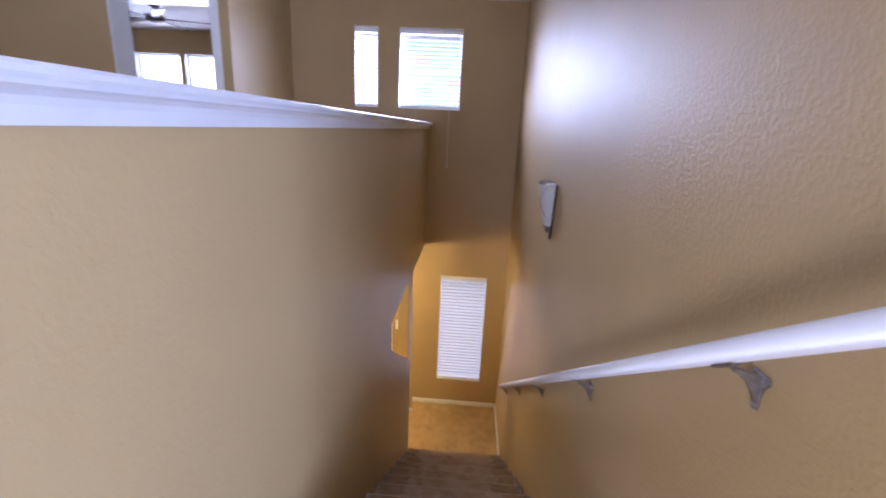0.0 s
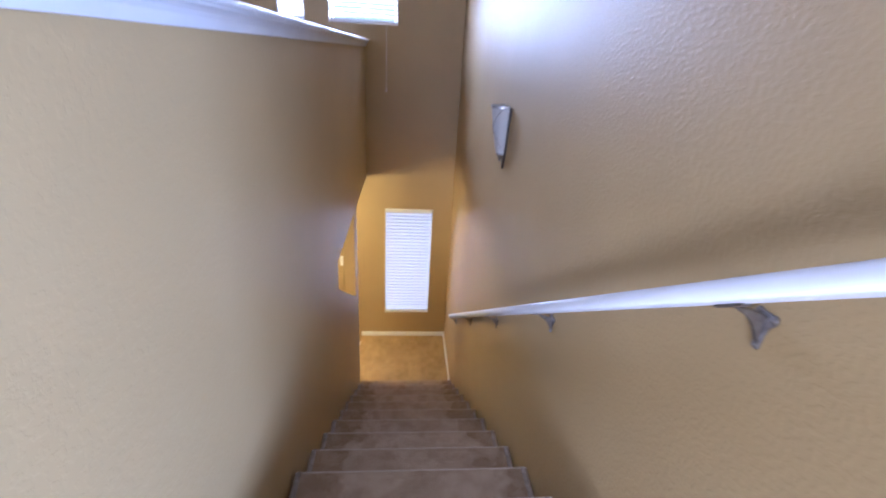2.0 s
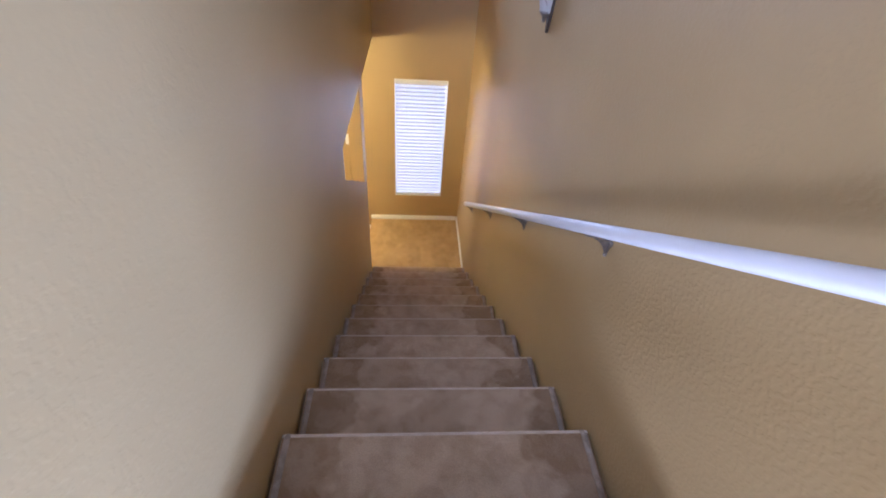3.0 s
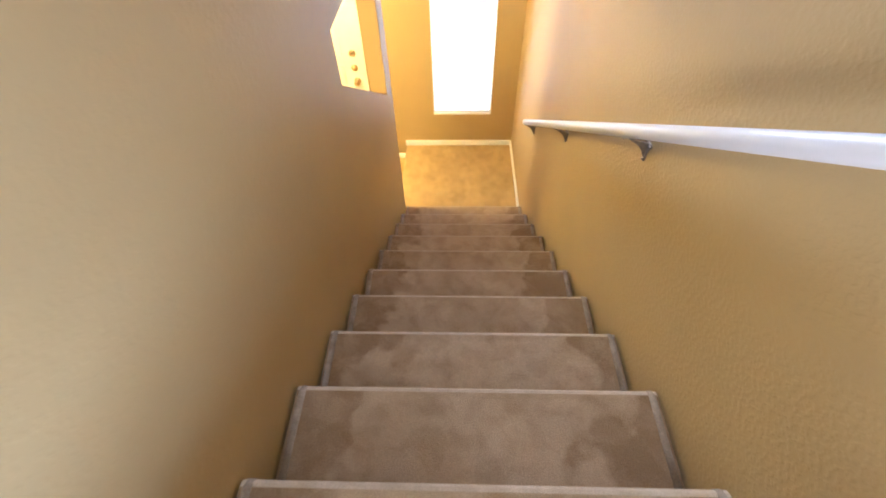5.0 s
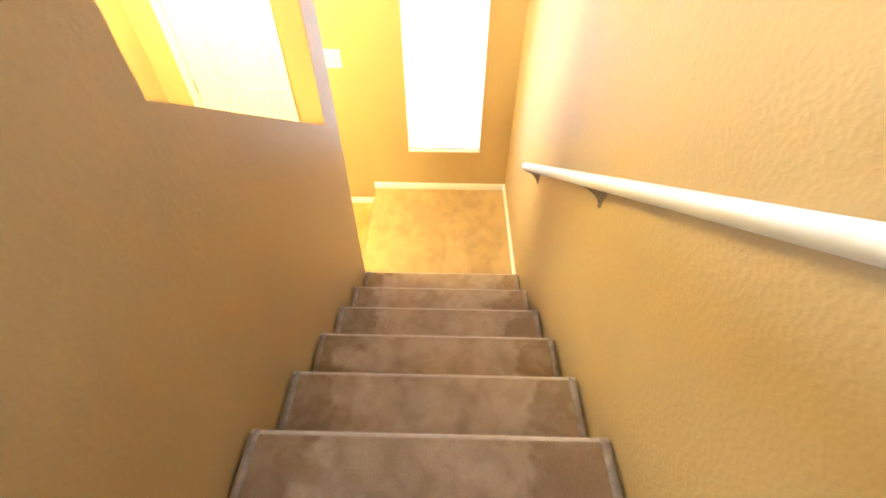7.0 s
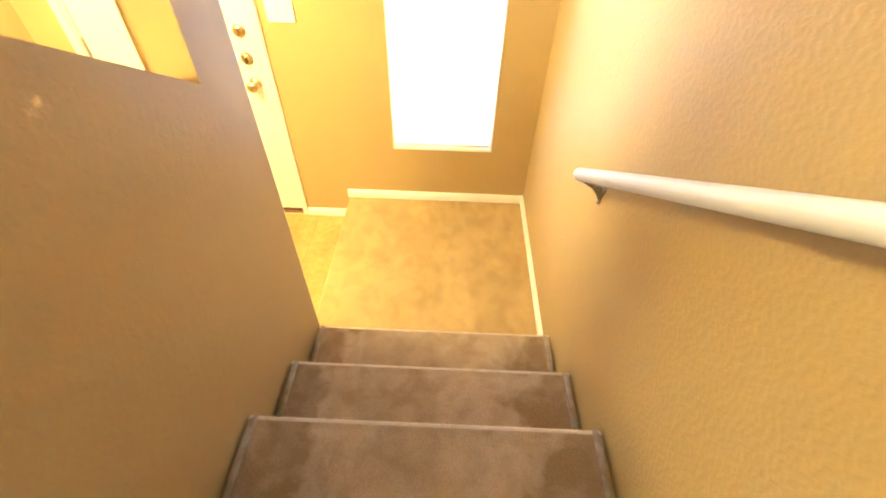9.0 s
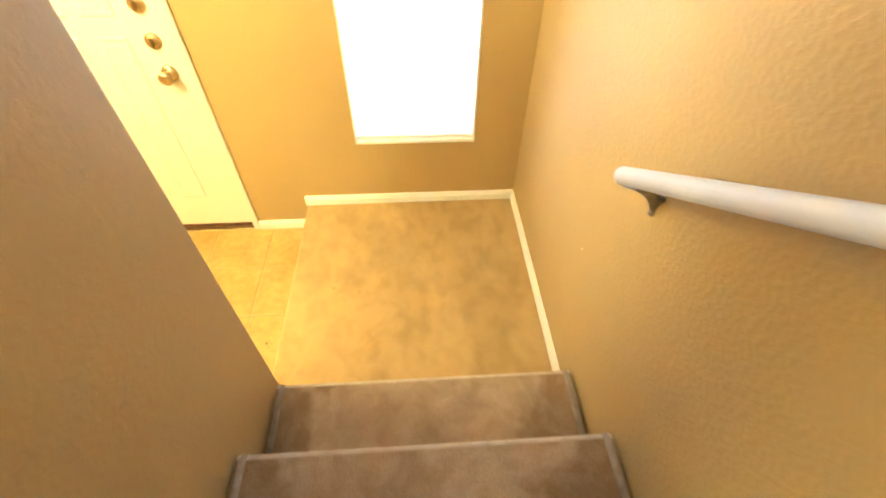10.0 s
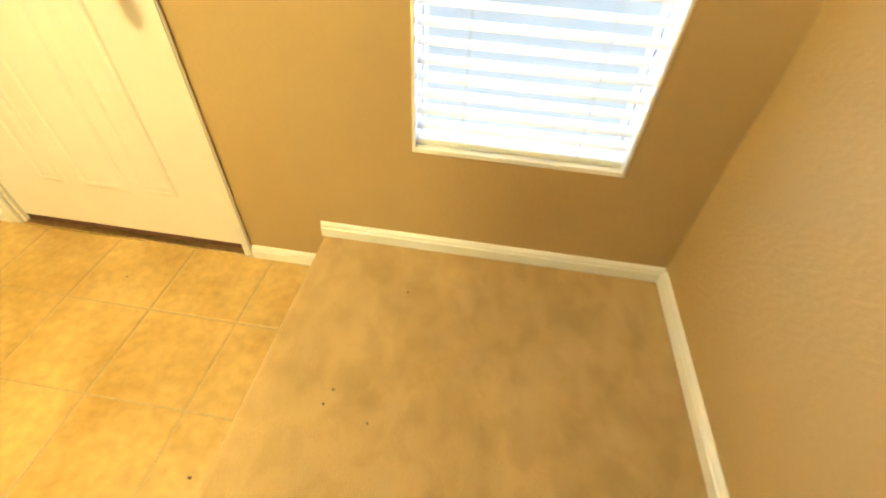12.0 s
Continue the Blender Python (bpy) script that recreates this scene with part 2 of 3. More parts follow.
def wall_y(bm, x0, x1, z0, z1, y0, y1, holes=()):
    """A wall that faces y, with rectangular holes (x0, x1, z0, z1)."""
    xs = sorted({x0, x1, *[h[i] for h in holes for i in (0, 1)]})
    zs = sorted({z0, z1, *[h[i] for h in holes for i in (2, 3)]})
    for a, b in zip(xs, xs[1:]):
        runs, start = [], None
        for c, d in zip(zs, zs[1:]):
            mid = ((a + b) / 2, (c + d) / 2)
            solid = not any(h[0] < mid[0] < h[1] and h[2] < mid[1] < h[3] for h in holes)
            if solid and start is None:
                start = c
            if not solid and start is not None:
                runs.append((start, c))
                start = None
        if start is not None:
            runs.append((start, zs[-1]))
        for c, d in runs:
            box(bm, a, b, y0, y1, c, d)


# ---------- large structure ----------
WIN = (-0.807, -0.233, 0.369, 1.824)
UWIN = (-1.38, -0.686, 3.79, 4.631)
NWIN = (-1.878, -1.615, 3.79, 4.631)
DOOR = (-2.365, -1.432, TILE - 0.05, 1.895)
FT = 0.15

bm = bmesh.new()
wall_y(bm, XL - 0.115, 0.12, TILE - 0.1, CEIL, 0.0, FT, (WIN, UWIN, NWIN, DOOR))
structure("wall_north", bm, WALL, "tan textured end wall with windows and front door", "wall")

bm = bmesh.new()
box(bm, 0.0, 0.12, -4.98, 0.0, TILE - 0.1, CEIL)
wall_east = structure("wall_east", bm, WALLR, "tall tan knockdown-textured wall beside the stairs", "wall")

HW = CAPZ - 0.03
bm = bmesh.new()
prism(bm, [(-5.5, TILE - 0.1), (WALLEND, TILE - 0.1), (WALLEND, HEAD), (-1.295, HEAD), (-1.295, 1.345), (-2.297, 1.985), (-2.297, HW), (-5.5, HW)], "x", XO, -W)
rounded = [e for e in bm.edges if abs(e.verts[0].co.x - e.verts[1].co.x) < 1e-6 and (
    all(abs(v.co.y - WALLEND) < 1e-6 for v in e.verts) or all(v.co.y > -2.298 and 1.3 < v.co.z < HEAD + 0.001 and v.co.y < -1.29 for v in e.verts)
    and abs(e.verts[0].co.z - e.verts[1].co.z) > 0.1)]
bmesh.ops.bevel(bm, geom=rounded, offset=0.011, segments=3, affect="EDGES", profile=0.5, clamp_overlap=True)
structure("wall_stair", bm, WALL, "tan partition with sloped opening beside the stairs", "wall")
bm = bmesh.new()
box(bm, XO, -W, -2.2969, 0.0, HEAD + 0.0001, HW)
structure("wall_stair_upper", bm, WALL, "tan half wall of the loft over the opening", "wall")

bm = bmesh.new()
box(bm, XL - 0.115, XL, -1.32, 0.0, UP, CEIL)
structure("wall_loft_side", bm, WALL, "tan loft side wall by the bedroom doorway", "wall")
bm = bmesh.new()
wall_y(bm, -5.6, XL - 0.115, UP, CEIL, -1.32, -1.09, ((-3.626, -2.735, UP, 4.54),))
structure("wall_loft", bm, WALL, "tan loft wall with open bedroom doorway", "wall")

bm = bmesh.new()
box(bm, XL - 0.115, XL, -4.9, 0.0, TILE - 0.1, HEAD)
structure("wall_entry_west", bm, WALL, "tan entry side wall", "wall")
bm = bmesh.new()
box(bm, XL, XO, -5.0, -4.9, TILE - 0.1, HEAD)
structure("wall_entry_south", bm, WALL, "tan plain wall closing the entry hall", "wall")

bm = bmesh.new()
wall_y(bm, -5.6, 3.12, UP, CEIL, -7.6, -7.48, ((-1.75, -0.95, 2.62, 3.6), (0.75, 2.90, 2.62, 4.0)))
structure("wall_hall_south", bm, WALL, "tan wall behind the upper hall", "wall")
bm = bmesh.new()
wall_y(bm, 0.12, 3.12, UP, CEIL, -4.98, -4.86)
structure("wall_east_room_north", bm, WALL, "tan plain wall closing the upper room", "wall")
bm = bmesh.new()
box(bm, 3.0, 3.12, -7.48, -4.98, UP, CEIL)
structure("wall_east_room", bm, WALL, "tan plain wall on the east side", "wall")
bm = bmesh.new()
box(bm, -5.72, -5.6, -7.6, -1.32, UP, CEIL)
box(bm, -7.3, -7.2, -1.32, 2.39, UP, CEIL)
box(bm, -7.2, -5.72, -1.32, -1.09, UP, CEIL)
structure("wall_west", bm, WALL, "tan plain wall on the west side", "wall")
BEDWINS = ((-6.117, -5.352, 3.3, 4.568), (-5.275, -4.688, 3.3, 4.568))
BY = 2.25
bm = bmesh.new()
wall_y(bm, -7.2, XL - 0.115, UP, CEIL, BY, BY + 0.14, BEDWINS)
structure("wall_bedroom_north", bm, WALL, "tan bedroom wall with two bright windows", "wall")
bm = bmesh.new()
box(bm, XL - 0.115, XL - 0.02, FT, BY, UP, CEIL)
structure("wall_bedroom_east", bm, WALL, "tan plain bedroom side wall", "wall")

bm = bmesh.new()
box(bm, -7.2, XL, -7.6, BY, HEAD + 0.012, UP)
box(bm, XL, XO, -7.6, 0.0, HEAD + 0.012, UP)
box(bm, XO, 0.0, -7.6, -LAND - 12 * RUN - 0.02, HEAD + 0.012, UP)
box(bm, 0.0, 3.12, -7.6, -4.98, HEAD + 0.012, UP)
structure("floor_upper", bm, CARPET, "taupe carpeted upper floor", "floor")
bm = bmesh.new()
box(bm, XL, XO, -4.9, 0.0, HEAD - 0.002, HEAD + 0.012)
structure("ceiling_entry", bm, CEILING, "white textured entry ceiling", "ceiling")
bm = bmesh.new()
box(bm, -7.3, 3.12, -7.6, 2.39, CEIL, CEIL + 0.1)
structure("ceiling", bm, CEILING, "white textured upper ceiling", "ceiling")

# ---------- staircase ----------
stairs = thing("staircase", "carpeted straight staircase in taupe pile", "staircase", kind="structure", at=(-W / 2, -LAND, 0))


def step_outline():
    """Side view of one carpeted step, nose at (0, 0), towards the back (-y); a rounded nosing that overhangs the riser."""
    pts = [(-RUN - 0.02, 0.0), (-0.034, 0.0), (-0.018, 0.001)]
    for i in range(7):
        a = math.pi / 2 - i * math.pi / 6
        pts.append((-0.018 + 0.018 * math.cos(a), -0.018 + 0.018 * math.sin(a)))
    pts += [(-0.026, -0.040), (-0.030, -RISE - 0.004), (-RUN - 0.02, -RISE - 0.004)]
    return pts


def step_mesh(a, b, lift, name, mat):
    m = bmesh.new()
    out = step_outline()
    out = [(y, z + (lift if z > -0.02 else 0)) for y, z in out]
    prism(m, out, "x", a, b)
    bmesh.ops.recalc_face_normals(m, faces=m.faces[:])
    me = bpy.data.meshes.new(name)
    m.to_mesh(me)
    m.free()
    me.materials.append(mat)
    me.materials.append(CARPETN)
    # The rounded nose faces take the paler carpet as a painted highlight.
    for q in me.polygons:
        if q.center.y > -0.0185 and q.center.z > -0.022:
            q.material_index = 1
    return me


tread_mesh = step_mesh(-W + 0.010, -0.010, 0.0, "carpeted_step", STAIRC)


def edge_mesh(x, name):
    """The flat bound edge of the step's carpet beside the wall."""
    m = bmesh.new()
    path = [Vector((x, y, z)) for y, z in ((-RUN, 0.002), (-0.02, 0.002), (-0.004, -0.010), (-0.001, -0.024), (-0.018, -0.042), (-0.024, -RISE))]
    sweep(m, path, [(0.0042 * math.cos(a), 0.0095 * math.copysign(abs(math.sin(a)) ** 0.6, math.sin(a))) for a in [i * math.pi / 5 for i in range(10)]], up=(1, 0, 0))
    bmesh.ops.recalc_face_normals(m, faces=m.faces[:])
    me = bpy.data.meshes.new(name)
    m.to_mesh(me)
    m.free()
    for q in me.polygons:
        q.use_smooth = True
    me.materials.append(CARPETE)
    return me


edge_l, edge_r = edge_mesh(-W + 0.027, "carpet_edge"), edge_mesh(-0.027, "carpet_edge")
inv = Matrix.Translation(stairs.location).inverted()
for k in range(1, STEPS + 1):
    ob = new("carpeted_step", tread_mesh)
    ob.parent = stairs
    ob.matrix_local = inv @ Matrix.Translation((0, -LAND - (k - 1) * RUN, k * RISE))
    for me in (edge_l, edge_r):
        e = new("carpet_edge", me)
        e.parent = ob

bm = bmesh.new()
prism(bm, [(-LAND - 0.05, TILE - 0.1), (-LAND - 0.05, 0.0), (-LAND - 12 * RUN - 0.05, 12 * RISE), (-LAND - 12 * RUN - 0.05, TILE - 0.1)], "x", -W + 0.03, -0.04)
structure("stair_base", bm, DARK, "dark timber carriage under the stair carpet", "stair frame")

# ---------- landing and entry floor ----------
LX = -1.116
bm = bmesh.new()
out = [(-0.001, -0.1), (-0.001, 0.0), (LX + 0.02, 0.0)]
for i in range(7):
    a = math.pi / 2 + i * math.pi / 6
    out.append((LX + 0.02 + 0.02 * math.cos(a), -0.02 + 0.02 * math.sin(a)))
out += [(LX + 0.012, -0.045), (LX + 0.012, TILE), (-0.001, TILE)]
prism(bm, out, "y", -LAND - 0.06, -0.001)
structure("landing", bm, CARPETL, "square carpeted stair landing one step above tile", "landing")

bm = bmesh.new()
box(bm, XL, 0.0, -4.9, 0.14, TILE - 0.1, TILE - 0.002)
entry_floor = structure("floor", bm, GROUT, "tan ceramic tile entry floor with pale grout", "floor")

# ---------- trim ----------
BH, BT = 0.057, 0.013


def base_profile(h=BH, t=BT):
    return [(0, 0), (t, 0), (t, h - 0.022), (t - 0.003, h - 0.018), (t - 0.004, h - 0.010), (t - 0.009, h - 0.003), (t - 0.010, h), (0, h)]


def baseboard_y(x0, x1, z):
    bm = bmesh.new()
    prism(bm, [(-a - 0.0005, z + b) for a, b in base_profile()], "x", x0, x1)
    structure("baseboard", bm, WHITE, "white moulded baseboard along the wall foot", "baseboard")


def baseboard_x(x, sign, y0, y1, z):
    bm = bmesh.new()
    prism(bm, [(x + sign * (a + 0.0005), z + b) for a, b in base_profile()], "y", y0, y1)
    structure("baseboard", bm, WHITE, "white moulded baseboard along the wall foot", "baseboard")


baseboard_y(LX - 0.002, -0.002, 0.002)
baseboard_x(0.0, -1, -LAND + 0.02, -0.0155, 0.002)
baseboard_y(-1.405, LX + 0.008, TILE)
baseboard_y(XL + 0.0155, -2.392, TILE)
baseboard_x(XL, 1, -4.88, -0.001, TILE)
baseboard_x(XO, -1, -4.88, WALLEND - 0.002, TILE)
bm = bmesh.new()
prism(bm, [(WALLEND + a + 0.0005, 0.002 + b) for a, b in base_profile()], "x", LX + 0.004, -W + 0.002)
structure("baseboard", bm, WHITE, "short white baseboard at the partition's end", "baseboard")

# half wall cap: board with overhang, cove and flat band under it
cap = thing("half_wall_cap", "white painted moulded cap on the half wall", "wall cap", kind="structure", at=((XO - W) / 2, -2.3, CAPZ))
inv = Matrix.Translation(cap.location).inverted()


def cap_piece(y0, y1):
    for nm, outline in (
        ("cap_board", [(-0.040, 0.018), (-0.043, 0.013), (-0.043, 0.006), (-0.040, 0.0), (WT + 0.040, 0.0), (WT + 0.043, 0.006), (WT + 0.043, 0.013), (WT + 0.040, 0.018)]),
        ("cove_moulding", [(-0.036, 0.0), (-0.036, -0.006), (-0.028, -0.010), (-0.020, -0.017), (-0.016, -0.027), (-0.016, -0.049), (0.0, -0.049), (0.0, 0.0)]),
        ("cove_moulding", [(WT + 0.036, 0.0), (WT + 0.036, -0.006), (WT + 0.028, -0.010), (WT + 0.020, -0.017), (WT + 0.016, -0.027), (WT + 0.016, -0.049), (WT, -0.049), (WT, 0.0)]),
    ):
        b = bmesh.new()
        prism(b, [(-W - u, CAPZ - 0.018 + v) for u, v in outline], "y", y0, y1)
        o = part(nm, b, RAILW, cap)
        o.matrix_local = inv


cap_piece(-5.52, -2.3345)
cap_piece(-2.3305, -0.001)

# door casing round the loft's bedroom doorway
bm = bmesh.new()
box(bm, -3.6255, -3.612, -1.324, -1.086, UP, 4.5255)
box(bm, -2.749, -2.7355, -1.324, -1.086, UP, 4.5255)
box(bm, -3.6255, -2.7355, -1.324, -1.086, 4.526, 4.5395)
box(bm, -2.735, -2.668, -1.338, -1.3205, UP, 4.54)
structure("trim", bm, WHITE, "white painted casing round the bedroom doorway", "door casing", bevel=0.004)

# ---------- handrail ----------
RX = -0.068
rail = thing("handrail", "white painted round wooden handrail on metal brackets", "handrail", at=(RX, -2.8, 2.1))
inv = Matrix.Translation(rail.location).inverted()
SL = RISE / RUN


def rail_z(y):
    return 1.003 + (-1.075 - y) * (SL - 0.0105)


prof = [(0.021 * math.cos(a), 0.0205 * math.sin(a)) for a in [i * math.pi / 8 for i in range(16)]]
bm = bmesh.new()
path = [(RX, -1.092, rail_z(-1.092)), (RX, -4.84, rail_z(-4.84))]
sweep(bm, path, prof)
o = part("rail", bm, RAILW, rail, smooth=True)
o.matrix_local = inv
bm = bmesh.new()
lathe(bm, [(0.0208, 0), (0.0195, 0.007), (0.014, 0.013), (0.004, 0.016)], Matrix.Translation((RX, -1.093, rail_z(-1.093))) @ Vector((0, 1, -SL)).to_track_quat("Z", "Y").to_matrix().to_4x4(), 16)
o = part("rail_end", bm, RAILW, rail, smooth=True)
o.matrix_local = inv
bm = bmesh.new()
sweep(bm, [(RX, -4.842, rail_z(-4.842)), (RX, -4.955, rail_z(-4.842) + 0.062)], [(u * 1.02, v * 1.02) for u, v in prof])
# Brighter paint than the rail's stands in for daylight falling on this end.
o = part("rail_level_end", bm, WHITE, rail, smooth=True)
o.matrix_local = inv

def screw(y, z, parent):
    m = bmesh.new()
    lathe(m, [(0.0048, 0), (0.0042, 0.003), (0.001, 0.0044)], Matrix.Translation((-0.0058, y, z)) @ Vector((-1, 0, 0)).to_track_quat("Z", "Y").to_matrix().to_4x4(), 8)
    part("screw", m, NICKEL, parent)


def bracket(y):
    """A three-cornered wall plate that tapers to a foot, a curved web and a saddle under the rail."""
    z = rail_z(y)
    plate = [(-0.007, -0.104), (0.0, -0.107), (0.007, -0.104), (0.0085, -0.094), (0.008, -0.080), (0.012, -0.062), (0.021, -0.050), (0.023, -0.042), (0.018, -0.036),
             (0.008, -0.038), (-0.008, -0.038), (-0.018, -0.036), (-0.023, -0.042), (-0.021, -0.050), (-0.012, -0.062), (-0.008, -0.080), (-0.0085, -0.094)]
    m = bmesh.new()
    prism(m, [(y + u, z + v) for u, v in plate], "x", -0.006, -0.0005)
    body = part("bracket", m, NICKEL, rail, "brushed metal wall bracket", bevel=0.0012, segments=1)
    body.matrix_local = inv
    web = [(-0.0055, -0.044), (-0.020, -0.038), (-0.038, -0.032), (-0.060, -0.0265), (-0.060, -0.0325), (-0.046, -0.040), (-0.032, -0.052), (-0.020, -0.068), (-0.011, -0.086), (-0.0055, -0.094)]
    m = bmesh.new()
    prism(m, [(x, z + v) for x, v in web], "y", y - 0.0048, y + 0.0048)
    part("arm", m, NICKEL, body, bevel=0.0012, segments=1)
    m = bmesh.new()
    at = Matrix.Translation((RX, y, z - 0.0265)) @ Matrix.Rotation(-math.atan(SL), 4, "X")
    box(m, -0.009, 0.009, -0.030, 0.030, -0.0025, 0.0025, at)
    part("saddle", m, NICKEL, body, bevel=0.001, segments=1)
    screw(y, z - 0.099, body)
    screw(y - 0.016, z - 0.044, body)
    screw(y + 0.016, z - 0.044, body)


for i in range(5):
    bracket(-1.143 - 0.842 * i)


# ---------- windows and blinds ----------
def window(index, hole, y, depth, label, sashes=2):
    x0, x1, z0, z1 = hole
    w = thing("window_%d" % index, label, "window", kind="structure", at=((x0 + x1) / 2, y + depth / 2, z0))
    back = Matrix.Translation(w.location).inverted()
    f = 0.035 if sashes == 2 else 0.016
    yy = y + depth - 0.06
    bars = [("window_frame", (x0, x1, z0, z0 + f)), ("window_frame", (x0, x1, z1 - f, z1)),
            ("window_frame", (x0, x0 + f, z0 + f, z1 - f)), ("window_frame", (x1 - f, x1, z0 + f, z1 - f))]
    spans = [(z0 + f, z1 - f)]
    if sashes == 2:
        mid = (z0 + z1) / 2
        bars.append(("meeting_rail", (x0 + f, x1 - f, mid - 0.018, mid + 0.018)))
        spans = [(z0 + f, mid - 0.018), (mid + 0.018, z1 - f)]
    for nm, b4 in bars:
        b = bmesh.new()
        box(b, b4[0] + 0.001, b4[1] - 0.001, yy, yy + 0.05, b4[2] + 0.001, b4[3] - 0.001)
        part(nm, b, VINYL, w, bevel=0.003).matrix_local = back
    for za, zb in spans:
        b = bmesh.new()
        box(b, x0 + f, x1 - f, yy + 0.022, yy + 0.026, za, zb)
        o = part("pane", b, GLASS, w)
        o.matrix_local = back
        o.visible_shadow = False
    # white liner boards in the reveal, and the sill
    for nm, q in (("liner", (x0, x0 + 0.010, z0, z1)), ("liner", (x1 - 0.010, x1, z0, z1)), ("liner", (x0 + 0.010, x1 - 0.010, z1 - 0.010, z1)), ("window_sill", (x0 + 0.010, x1 - 0.010, z0, z0 + 0.016))):
        b = bmesh.new()
        box(b, q[0] + 0.0005, q[1] - 0.0005, y - 0.003, yy - 0.002, q[2] + 0.0005, q[3] - 0.0005)
        part(nm, b, WHITE, w, bevel=0.0015, segments=1).matrix_local = back
    return w


def blind(hole, y, label, tilt=27):
    x0, x1, z0, z1 = hole
    x0, x1 = x0 + 0.0104, x1 - 0.0104
    top, bot = z1 - 0.014, z0 + 0.030
    bl = thing("window_blind", label, "blind", group="window blinds", at=((x0 + x1) / 2, y + 0.04, z1))
    back = Matrix.Translation(bl.location).inverted()
    b = bmesh.new()
    box(b, x0, x1, y + 0.012, y + 0.062, top - 0.045, top)
    part("headrail", b, VINYL, bl, bevel=0.003).matrix_local = back
    b = bmesh.new()
    box(b, x0, x1, y + 0.014, y + 0.060, bot - 0.012, bot + 0.006)
    part("bottom_rail", b, VINYL, bl, bevel=0.003).matrix_local = back
    me = None
    z = bot + 0.040
    n = 0
    while z < top - 0.055:
        if me is None:
            b = bmesh.new()
            h = 0.0250
            pr = [(u * h, 0.0045 * (1 - u * u) + s * 0.0013) for u, s in ((-1, 0), (-0.5, 1), (0, 1), (0.5, 1), (1, 0), (0.5, -1), (0, -1), (-0.5, -1))]
            prism(b, pr, "x", -(x1 - x0) / 2, (x1 - x0) / 2)
            bmesh.ops.recalc_face_normals(b, faces=b.faces[:])
            me = bpy.data.meshes.new("slat")
            b.to_mesh(me)
            b.free()
            me.materials.append(SLAT)
        s = new("slat", me)
        s.parent = bl
        s.matrix_local = back @ Matrix.Translation(((x0 + x1) / 2, y + 0.038, z)) @ Matrix.Rotation(radians(tilt + 2.0 * math.sin(n * 2.3)), 4, "X")
        z += 0.0432
        n += 1
    for u in (0.22, 0.78) if x1 - x0 > 0.4 else (0.5,):
        for yy in (y + 0.014, y + 0.062):
            b = bmesh.new()
            xx = x0 + u * (x1 - x0)
            box(b, xx - 0.001, xx + 0.001, yy - 0.0008, yy + 0.0008, bot, top - 0.04)
            part("ladder_cord", b, CORD, bl).matrix_local = back
    return bl


window(1, WIN, 0.0, FT, "tall white window with lowered blind over the landing", sashes=1)
blind(WIN, 0.0, "white slatted blind, slats level, glowing with daylight", 5)
window(2, UWIN, 0.0, FT, "white upper window, bright with daylight")
blind(UWIN, 0.0, "white slatted blind with long pull cord")
window(3, NWIN, 0.0, FT, "narrow white upper window, bright with daylight")
blind(NWIN, 0.0, "narrow white slatted blind bright with daylight")
for i, h in enumerate(BEDWINS):
    window(4 + i, h, BY, 0.14, "white bedroom window bright with daylight")
window(6, (-1.75, -0.95, 2.62, 3.6), -7.60, 0.12, "white window at the end of the upper hall")
window(7, (0.75, 2.90, 2.62, 4.0), -7.60, 0.12, "wide white window at the end of the upper hall")

# bright overcast distance outside the windows
def backdrop(name, corners, colour, strength, label):
    b = bmesh.new()
    b.faces.new([b.verts.new(q) for q in corners])
    m = bpy.data.materials.new(name)
    m.use_nodes = True
    m.node_tree.nodes["Principled BSDF"].inputs["Emission Color"].default_value = (*colour, 1)
    m.node_tree.nodes["Principled BSDF"].inputs["Emission Strength"].default_value = strength
    structure("backdrop", b, m, label, "backdrop")


backdrop("bright_sky_backdrop", ((-9.5, 3.4, 1.0), (-2.0, 3.4, 1.0), (-2.0, 3.4, 6.5), (-9.5, 3.4, 6.5)), (0.95, 0.98, 1.0), 3.0,
         "bright white sky outside the bedroom windows")
backdrop("bright_yard_backdrop", ((-4.5, 3.1, -3.5), (3.5, 3.1, -3.5), (3.5, 3.1, 2.4), (-4.5, 3.1, 2.4)), (1.0, 0.91, 0.89), 0.20,
         "bright sunlit distance outside the landing window")

# cord hanging below the wide upper blind
pc = thing("blind_cord", "thin white pull cord hanging below the blind", "cord", at=(-0.80, -0.012, 3.76))
bm = bmesh.new()
lathe(bm, [(0.0018, 0), (0.0018, 0.60)], Matrix.Translation((0, 0, -0.58)), 6)
part("cord", bm, CORD, pc)
bm = bmesh.new()
lathe(bm, [(0.002, 0.032), (0.007, 0.018), (0.008, 0.004), (0.003, 0)], Matrix.Translation((0, 0, -0.61)), 8)
part("tassel", bm, CORD, pc)

# ---------- front door ----------
DX0, DX1, DZ0, DZ1 = -2.335, -1.447, TILE + 0.034, 1.872
bm = bmesh.new()
door = thing("door_1", "cream white panelled front door, closed", "door", kind="structure", at=((DX0 + DX1) / 2, 0.02, TILE))
inv = Matrix.Translation(door.location).inverted()
box(bm, DX0, DX1, 0.012, 0.056, DZ0, DZ1)
leaf = part("door_leaf", bm, DOORW, door, bevel=0.002, segments=1)
leaf.matrix_local = inv


